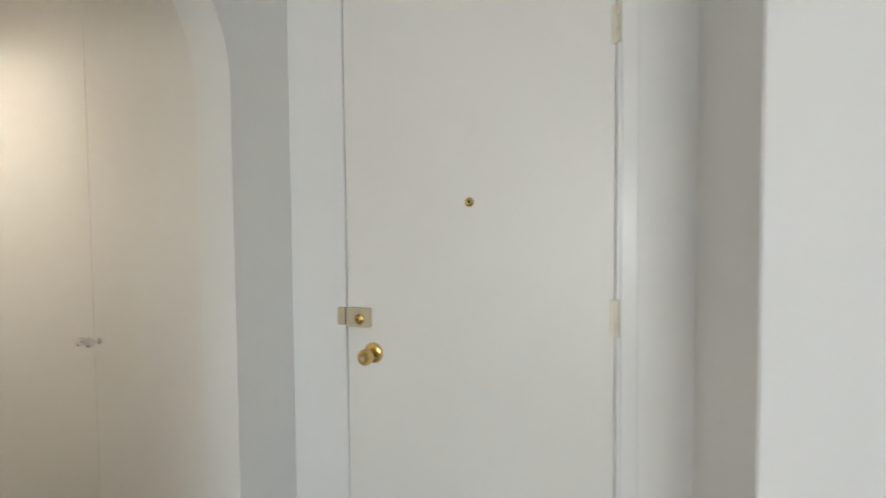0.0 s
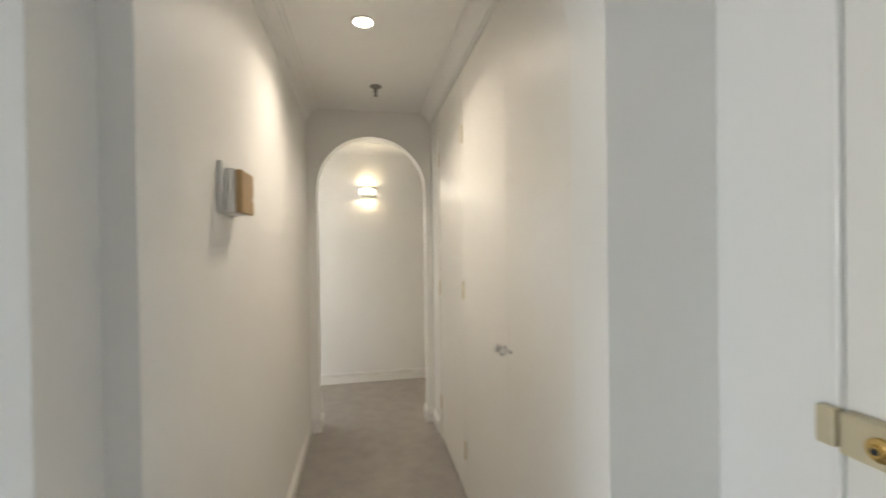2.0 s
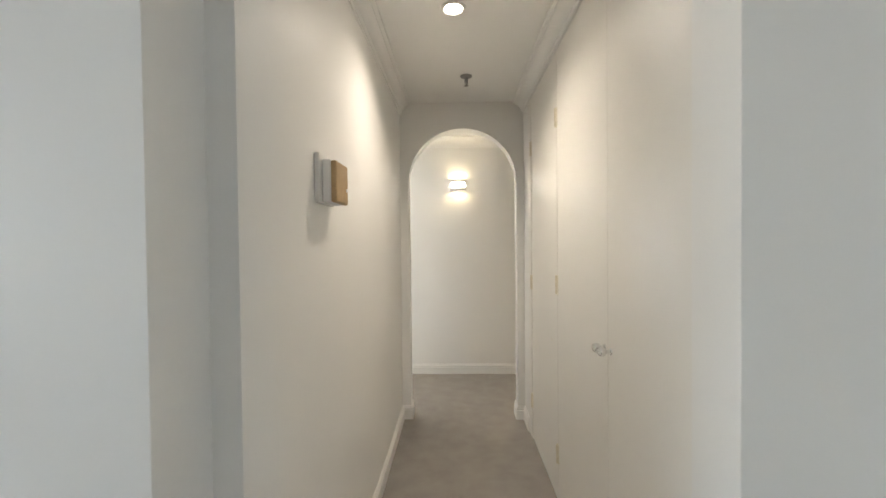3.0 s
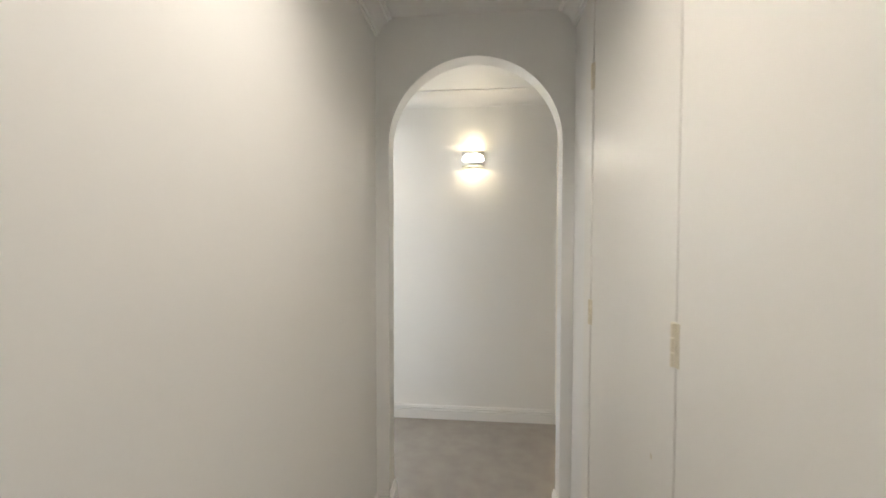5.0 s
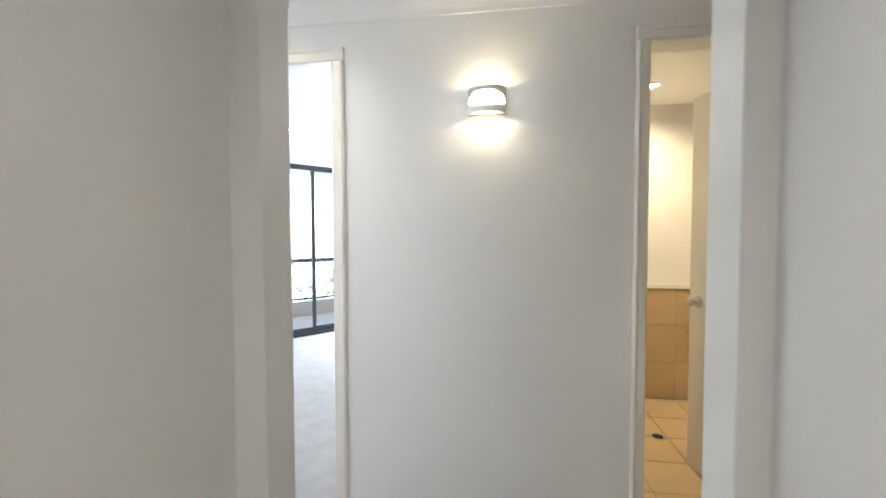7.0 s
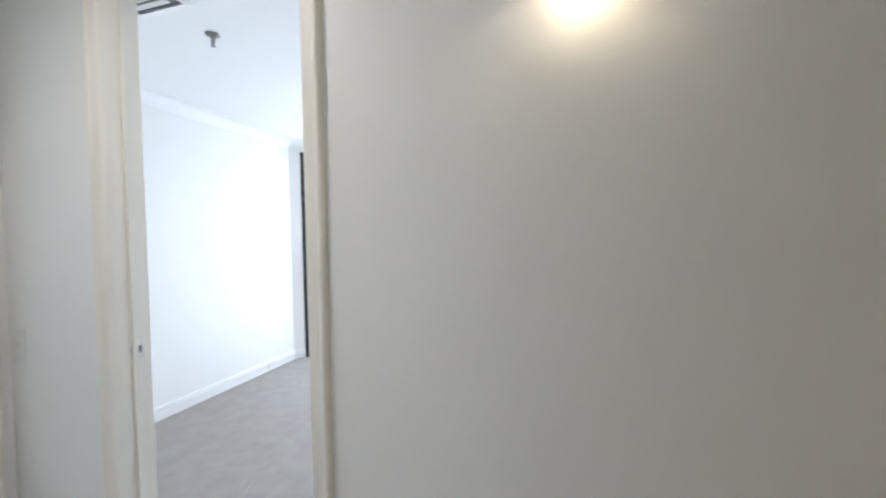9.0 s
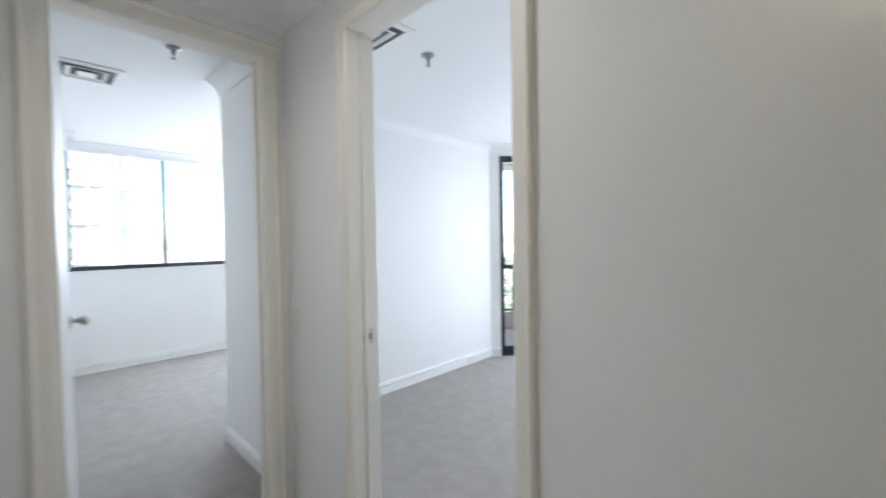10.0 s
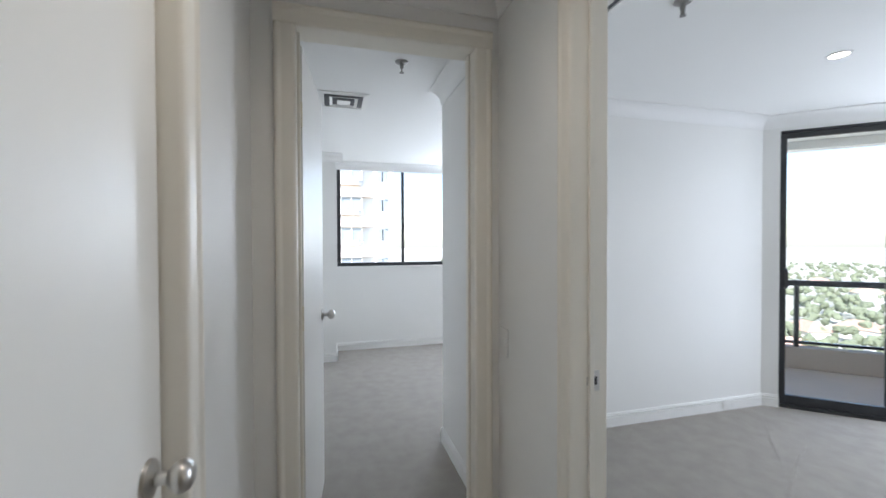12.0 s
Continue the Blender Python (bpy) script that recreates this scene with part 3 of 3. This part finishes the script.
for a in range(4):
    b = (a + 1) % 4
    for k in range(n):
        bm.faces.new((rings[a][k], rings[a][k + 1], rings[b][k + 1], rings[b][k]))
part("shade", bm, PLASTIC, sc, "white ceramic band", smooth=True)
bm = B()
lens = [(0.074 * math.copysign(abs(math.cos(a)) ** 0.8, math.cos(a)), -0.006 + (0.036 if math.sin(a) > 0 else 0.018) * math.copysign(abs(math.sin(a)) ** 0.75, math.sin(a)))
        for a in (2 * math.pi * k / 40 for k in range(40))]
front = [bm.verts.new((x, -(dep * max(0.0, 1 - (x / w2) ** 2) ** 0.4) - 0.002, z)) for x, z in lens]
back = [bm.verts.new((x * 0.98, -(dep * max(0.0, 1 - (x / w2) ** 2) ** 0.4) + 0.002, z)) for x, z in lens]
bm.faces.new(front)
bm.faces.new(back[::-1])
for k in range(40):
    bm.faces.new((front[k], front[(k + 1) % 40], back[(k + 1) % 40], back[k]))
bmesh.ops.triangulate(bm, faces=bm.faces)
part("window", bm, LIT, sc, "glowing frosted opening")
part("back_plate", box(B(), (-0.070, -0.031, -0.047), (0.070, 0, 0.047), 0.003), PLASTIC, sc)

# intercom handset box on the hall wall
ic = thing("door_intercom", "white intercom unit with tan front on hall wall", "intercom", (0.032, -1.725, 1.510))
part("base", box(B(), (0, -0.105, -0.070), (0.014, 0.044, 0.078), 0.003), PLASTIC, ic)
part("body", box(B(), (0.014, -0.080, -0.066), (0.040, 0.044, 0.062), 0.004), PLASTIC, ic)
part("front_cover", box(B(), (0.040, -0.080, -0.066), (0.058, 0.044, 0.058), 0.004), OAK, ic, "tan wood-toned front cover")
part("button", lathe(B(), [(0, 0.003), (0.005, 0.003), (0.006, 0), (0, 0)], pose(0.058, 0.028, -0.02, 0, 90, 0), 14), PLASTIC, ic)


def plate(name, label, category, m, w, h, rockers):
    t = thing(name, label, category)
    t.matrix_basis = Matrix.Translation((0, NORTH, 0)) @ m
    part("plate", box(B(), (-w / 2, -h / 2, 0), (w / 2, h / 2, 0.008), 0.003), PLASTIC, t)
    for x in rockers:
        part("rocker", box(B(), (x - 0.006, -0.011, 0.006), (x + 0.006, 0.011, 0.011), 0.002), PLASTIC, t)


plate("light_switch", "white plastic light switch on the lobby wall", "light switch", pose(-1.415, Y_P, 0.95, 90, 0, 0), 0.072, 0.114, (0.0,))
plate("power_outlet", "white double power outlet on the baseboard", "power outlet", pose(X_L + 0.014, 3.33, 0.052, 90, 0, 90), 0.115, 0.062, (-0.03, 0.03))

# ---- windows ----
bw = thing("window_1", "black aluminium sliding window with clear glass", "window", (X_WIN - 0.07, 0, 0), kind="structure")
part("window_frame", box(B(), (-0.03, WY0, WZ0), (0.035, WY1, WZ0 + 0.045), 0.003), BLACK, bw)
part("window_frame", box(B(), (-0.03, WY0, WZ1 - 0.012), (0.035, WY1, WZ1), 0.003), TRIM, bw)
for y0, y1 in ((WY0, WY0 + 0.045), (1.165, 1.195), (WY1 - 0.045, WY1)):
    part("window_frame", box(B(), (-0.03, y0, WZ0 + 0.045), (0.035, y1, WZ1 - 0.012), 0.003), BLACK, bw)
for y0, y1 in ((WY0 + 0.045, 1.165), (1.195, WY1 - 0.045)):
    part("pane", box(B(), (-0.004, y0, WZ0 + 0.045), (0.002, y1, WZ1 - 0.012)), GLASS, bw).visible_shadow = False
part("window_sill", box(B(), (0.035, WY0, WZ0 - 0.012), (0.082, WY1, WZ0 + 0.002), 0.003), TRIM, bw)

bd = thing("balcony_door", "black aluminium sliding glass balcony door", "sliding door", (0, Y_BAL + 0.05, 0), kind="structure")
bd.matrix_basis = ANGLED @ pose(0, Y_BAL + 0.05, 0)
part("outer_frame", box(B(), (BX0, -0.05, 0), (BX0 + 0.012, 0.06, BZ1), 0.003), BLACK, bd)
part("outer_frame", box(B(), (BX1 - 0.035, -0.05, 0), (BX1, 0.06, BZ1), 0.003), BLACK, bd)
part("head_frame", box(B(), (BX0 + 0.012, -0.05, BZ1 - 0.02), (BX1 - 0.035, 0.06, BZ1), 0.003), BLACK, bd)
part("track", box(B(), (BX0 + 0.012, -0.05, 0), (BX1 - 0.035, 0.06, 0.03), 0.003), BLACK, bd)
for x0, x1, y in ((BX0 + 0.013, -1.64, -0.025), (-1.66, BX1 - 0.036, 0.02)):
    sash = part("sash", box(B(), (x0, y - 0.016, 0.032), (x0 + 0.032, y + 0.016, BZ1 - 0.022), 0.003), BLACK, bd)
    part("stile", box(B(), (x1 - 0.042, y - 0.016, 0.032), (x1, y + 0.016, BZ1 - 0.022), 0.003), BLACK, sash)
    part("rail", box(B(), (x0 + 0.032, y - 0.016, 0.032), (x1 - 0.042, y + 0.016, 0.105), 0.003), BLACK, sash)
    part("rail", box(B(), (x0 + 0.032, y - 0.016, BZ1 - 0.062), (x1 - 0.042, y + 0.016, BZ1 - 0.022), 0.003), BLACK, sash)
    part("pane", box(B(), (x0 + 0.032, y - 0.003, 0.105), (x1 - 0.042, y + 0.003, BZ1 - 0.062)), GLASS, sash).visible_shadow = False
bm = B()
pts = [Vector((BX0 + 0.032, -0.041 - 0.07 * min(1, 3.2 * math.sin(math.pi * k / 16)), 1.05 + 0.16 * (k / 16 - 0.5))) for k in range(17)]
for p, q in zip(pts, pts[1:]):
    sweep(bm, [(-0.008, -0.008), (0.008, -0.008), (0.008, 0.008), (-0.008, 0.008)], p, q, (1, 0, 0), (0, 0.7, 0.7))
part("handle", bm, BLACK, bd, "black D-shaped pull handle")

# ---- balcony ----
BALY = 5.15
solid("balcony_floor", box(B(), (X_L, Y_BAL + 0.15, -0.25), (1.6, BALY + 0.16, -0.03)), RENDERED, "grey rendered balcony slab", "balcony").matrix_basis = ANGLED
solid("balcony_parapet", box(B(), (X_L, BALY, -0.03), (1.6, BALY + 0.14, 0.20), 0.01), RENDERED, "pinkish cement-rendered balcony parapet", "parapet").matrix_basis = ANGLED
solid("balcony_soffit", box(B(), (X_L, Y_BAL + 0.15, 2.42), (1.6, BALY + 0.16, 2.6)), STUCCO, "pale rendered slab over the balcony", "ceiling").matrix_basis = ANGLED
solid("balcony_beam", box(B(), (X_L, BALY, 2.33), (1.6, BALY + 0.16, 2.42), 0.008), STUCCO, "pale rendered beam along the slab over the balcony", "beam").matrix_basis = ANGLED
rail = thing("balcony_railing", "dark metal balcony railing with glass panels", "railing", (0, BALY + 0.06, 0))
rail.matrix_basis = ANGLED @ pose(0, BALY + 0.06, 0)
part("top_rail", box(B(), (X_L, -0.035, 0.865), (1.6, 0.035, 0.925), 0.006), BLACK, rail)
part("bottom_rail", box(B(), (X_L, -0.018, 0.235), (1.6, 0.018, 0.262), 0.003), BLACK, rail)
for k in range(3):
    x = X_L + 0.62 + 1.13 * k
    part("post", box(B(), (x - 0.020, -0.02, 0.20), (x + 0.020, 0.02, 0.865), 0.002), BLACK, rail)
    part("pane", box(B(), (x + 0.05, -0.004, 0.265), (x + 1.08, 0.004, 0.862)), GLASS, rail).visible_shadow = False

# ---- bathroom ----
bt = thing("toilet_roll_holder", "chrome toilet roll holder on the tiled wall", "toilet roll holder", (2.06, 2.641, 0.567))
part("bar", lathe(B(), [(0, -0.08), (0.006, -0.08), (0.006, 0.08), (0, 0.08)], pose(0, -0.055, 0, 0, 90, 0), 12), CHROME, bt)
for s in (-1, 1):
    part("bracket", box(B(), (s * 0.08 - 0.006, -0.062, -0.012), (s * 0.08 + 0.006, 0, 0.012), 0.002), CHROME, bt)
tr = thing("toilet_roll", "white paper roll hanging on its chrome holder", "toilet roll", (2.06, 2.586, 0.567))
part("paper", lathe(B(), [(0.018, -0.052), (0.045, -0.052), (0.045, 0.052), (0.018, 0.052), (0.018, -0.052)], pose(0, 0, 0, 0, 90, 0)), PAPER, tr, smooth=True)

cab = thing("bathroom_cabinet", "cream wall cabinet with plain doors above the bathroom ledge", "cabinet", (1.0, 2.66, 0.965))
part("body", box(B(), (0.006, -0.10, 0.0), (0.56, 0, 1.10), 0.003), CREAM, cab)
for x0, x1, kx in ((0.006, 0.300, 0.285), (0.304, 0.56, 0.318)):
    leaf = part("door", box(B(), (x0, -0.118, 0.0), (x1, -0.102, 1.10), 0.002), CREAM, cab)
    for z in (0.24, 0.86):
        part("catch", lathe(B(), [(0, 0.008), (0.004, 0.007), (0.005, 0), (0, 0)], pose(kx, -0.118, z, 90, 0, 0), 12), STEEL, leaf, "small dark metal catch")
tw = thing("towel_rail", "slim chrome towel rail under the bathroom ledge", "towel rail", (1.28, 2.63, 0.875))
part("bar", lathe(B(), [(0, -0.24), (0.008, -0.24), (0.008, 0.24), (0, 0.24)], pose(0, -0.06, 0, 0, 90, 0), 14), CHROME, tw, smooth=True)
for q in (-1, 1):
    part("bracket", box(B(), (q * 0.22 - 0.007, -0.066, -0.010), (q * 0.22 + 0.007, 0.0115, 0.010), 0.002), CHROME, tw)

# creases in the worn bedroom carpet
for x, y, turn, length in ((-1.55, 2.75, -62, 1.5), (-1.2, 1.75, -68, 0.7), (-1.9, 3.1, -50, 0.6), (-0.75, 2.3, -75, 0.8)):
    bm = B()
    n, rows = 24, []
    for k in range(n + 1):
        u = k / n
        h = 0.0035 * math.sin(math.pi * u) ** 0.6 * (0.7 + 0.3 * math.sin(9 * u + x))
        c = 0.012 * math.sin(5 * u + y)
        rows.append([bm.verts.new((length * (u - 0.5), c + w * 0.016, h * q)) for w, q in ((-1, -0.1), (-0.5, 0.5), (0, 1), (0.4, 0.6), (1, -0.1))])
    for a, b in zip(rows, rows[1:]):
        for q in range(4):
            bm.faces.new((a[q], a[q + 1], b[q + 1], b[q]))
    ob = solid("carpet_crease", bm, CARPET, "low worn crease in the grey carpet pile", "carpet", smooth=True)
    ob.matrix_basis = pose(x, y + NORTH, 0.0005, 0, 0, turn)

# ---- outside ----
solid("ground", box(B(), (-2500, -2500, -32.2), (2500, 2500, -32)), GROUND, "hazy suburban ground far below", "ground")


def apartment_block(x, y, z0, w, d, floors, bays, windows, storey=2.96):
    """A rendered block whose face looks to +x, with projecting bays and flat windows at the given places along it."""
    t = thing("apartment_building", "pale rendered apartment block with tan bay windows", "building", (x, y, z0))
    h = floors * storey
    part("wall", box(B(), (-w, -d, 0), (0, 0, h)), STUCCO, t)
    part("roof", box(B(), (-w - 0.3, -d - 0.3, h), (0.3, 0.3, h + 0.5), 0.05), STUCCO, t)
    for f in range(floors - 8, floors):
        z = f * storey
        for yy in bays:
            plan = [(0, yy - 1.15), (0.9, yy - 1.15), (0.9, yy + 0.95), (0, yy + 2.3)]
            by = part("bay", sweep(B(), plan[:2] + [(0.9, yy + 0.6), (0, yy + 1.15)], (0, 0, z + 0.55), (0, 0, z + 0.95), (1, 0, 0), (0, 1, 0)), STUCCO, t)
            part("bay_soffit", sweep(B(), [(u * 0.96, v) for u, v in plan[:2]] + [(0.8, yy + 0.5), (0, yy + 1.0)], (0, 0, z + 0.50), (0, 0, z + 0.546), (1, 0, 0), (0, 1, 0)), SOFFIT, by, "tan brick underside")
            part("hood", sweep(B(), plan, (0, 0, z + 2.36), (0, 0, z + 2.62), (1, 0, 0), (0, 1, 0)), STUCCO, by)
            part("hood_soffit", sweep(B(), plan, (0, 0, z + 2.30), (0, 0, z + 2.356), (1, 0, 0), (0, 1, 0)), SOFFIT, by, "tan underside of the hood")
            part("pane", box(B(), (0.05, yy - 1.0, z + 0.95), (0.72, yy + 1.0, z + 2.30)), PANE, by)
            for m in (-1.0, 0.0, 1.0):
                part("mullion", box(B(), (0.72, yy + m - 0.05, z + 0.95), (0.80, yy + m + 0.05, z + 2.30)), STUCCO, by)
        for yy in windows:
            wi = part("window", box(B(), (0.0, yy - 0.55, z + 0.95), (0.05, yy + 0.55, z + 2.2)), PANE, t)
            part("frame", box(B(), (0.05, yy - 0.05, z + 0.95), (0.10, yy + 0.05, z + 2.2)), BLACK, wi)
            part("sill", box(B(), (0.0, yy - 0.65, z + 0.80), (0.18, yy + 0.65, z + 0.95)), STUCCO, wi)
            part("balcony", box(B(), (0.0, yy - 0.2, z - 0.25), (0.5, yy + 0.9, z + 0.30), 0.02), STUCCO, wi)
    return t


apartment_block(-41, 6.3, -32, 18, 16, 16, (-4.2, -11.0), (-1.1, -7.6))


def house():
    t = thing("house", "small distant house with a tiled hip roof", "house", group="distant houses")
    part("wall", box(B(), (-6, -4.5, 0), (6, 4.5, 3.4)), STUCCO, t)
    bm = B()
    lo = [bm.verts.new(p) for p in ((-6.6, -5.1, 3.4), (6.6, -5.1, 3.4), (6.6, 5.1, 3.4), (-6.6, 5.1, 3.4))]
    hi = [bm.verts.new(p) for p in ((-2.2, 0, 6.1), (2.2, 0, 6.1))]
    for f in ((lo[0], lo[1], hi[1], hi[0]), (lo[2], lo[3], hi[0], hi[1]), (lo[1], lo[2], hi[1]), (lo[3], lo[0], hi[0]), (lo[3], lo[2], lo[1], lo[0])):
        bm.faces.new(f)
    part("roof", bm, ROOFS, t)
    for x in (-3.5, 3.5):
        part("window", box(B(), (x - 1, -4.56, 1.0), (x + 1, -4.48, 2.3)), PANE, t)
    return t


rng = random.Random(4)
first = house()
first.matrix_basis = pose(-70, 110, -32, 0, 0, 20)
for k in range(44):
    a, d = radians(rng.uniform(95, 160)), rng.uniform(110, 420)
    copy_thing(first, pose(d * math.cos(a), d * math.sin(a), -32, 0, 0, rng.uniform(0, 180)))

# far tree canopy: each crown a cluster of uneven leaf clumps
base = B()
bmesh.ops.create_icosphere(base, subdivisions=1, radius=1)
bv = np.array([v.co[:] for v in base.verts])
bf = np.array([[v.index for v in f.verts] for f in base.faces])
base.free()
gen = np.random.default_rng(7)
verts, faces, total = [], [], 0
for k in range(2700):
    a, d = math.radians(gen.uniform(88, 165)), 70 + 700 * gen.random() ** 1.5
    cx, cy, r = d * math.cos(a), d * math.sin(a), gen.uniform(1.6, 3.4)
    for c in range(4):
        off = gen.normal(0, 0.5, 3) * r * np.array([1, 1, 0.5])
        v = bv * gen.uniform(0.65, 1.15, (len(bv), 1)) * r * gen.uniform(0.45, 0.75) + off + np.array([cx, cy, -32 + r * 1.3])
        verts.append(v)
        faces.append(bf + total)
        total += len(bv)
me = bpy.data.meshes.new("distant_trees")
me.from_pydata(np.concatenate(verts).tolist(), [], np.concatenate(faces).tolist())
me.materials.append(LEAF)
tagged(new("distant_trees", me), "hazy green tree canopy over the distant suburb", "trees", kind="stuff")

# ---- bathroom tiles ----
tile_mesh = finish("tile", box(B(), (-0.146, 0, -0.146), (0.146, 0.008, 0.146), 0.003), TILE)
tiled = solid("bathroom_tiling", box(B(), (1.0, 2.650, 0.0), (2.6, 2.66, 0.90)), GROUT, "beige glazed tile dado on the bathroom wall", "tiles")
tiled.location.y = NORTH
for i in range(6):
    for k in range(3):
        ob = new("tile", tile_mesh)
        ob.matrix_basis = pose(1.16 + 0.298 * i - (0.09 if i == 5 else 0), 2.6415, 0.160 + 0.298 * k)
        ob.parent = tiled
part("ledge", box(B(), (1.0, 2.630, 0.90), (2.6, 2.66, 0.935), 0.004), TRIM, tiled, "white ledge over the tiles")
floor_tiles = solid("bathroom_floor", box(B(), (1.0, Y_P1, 0.0), (2.6, 2.64, 0.006)), GROUT, "beige tiled bathroom floor", "tiles")
floor_tiles.location.y = NORTH
for i in range(5):
    for k in range(5):
        ob = new("tile", tile_mesh)
        ob.matrix_basis = pose(1.15 + 0.298 * i, 1.23 + 0.298 * k, 0.014, -90, 0, 0)
        ob.parent = floor_tiles
fd = thing("floor_drain", "round metal drain in the bathroom floor tiles", "drain", (1.54, 1.98, 0.014))
part("ring", lathe(B(), [(0.034, 0.001), (0.034, 0.004), (0.045, 0.004), (0.048, 0.0)], Matrix.Identity(4), 28), STEEL, fd, smooth=True)
part("grate", lathe(B(), [(0, 0.002), (0.034, 0.002), (0.034, 0.0), (0, 0.0)], Matrix.Identity(4), 28), DARK, fd)
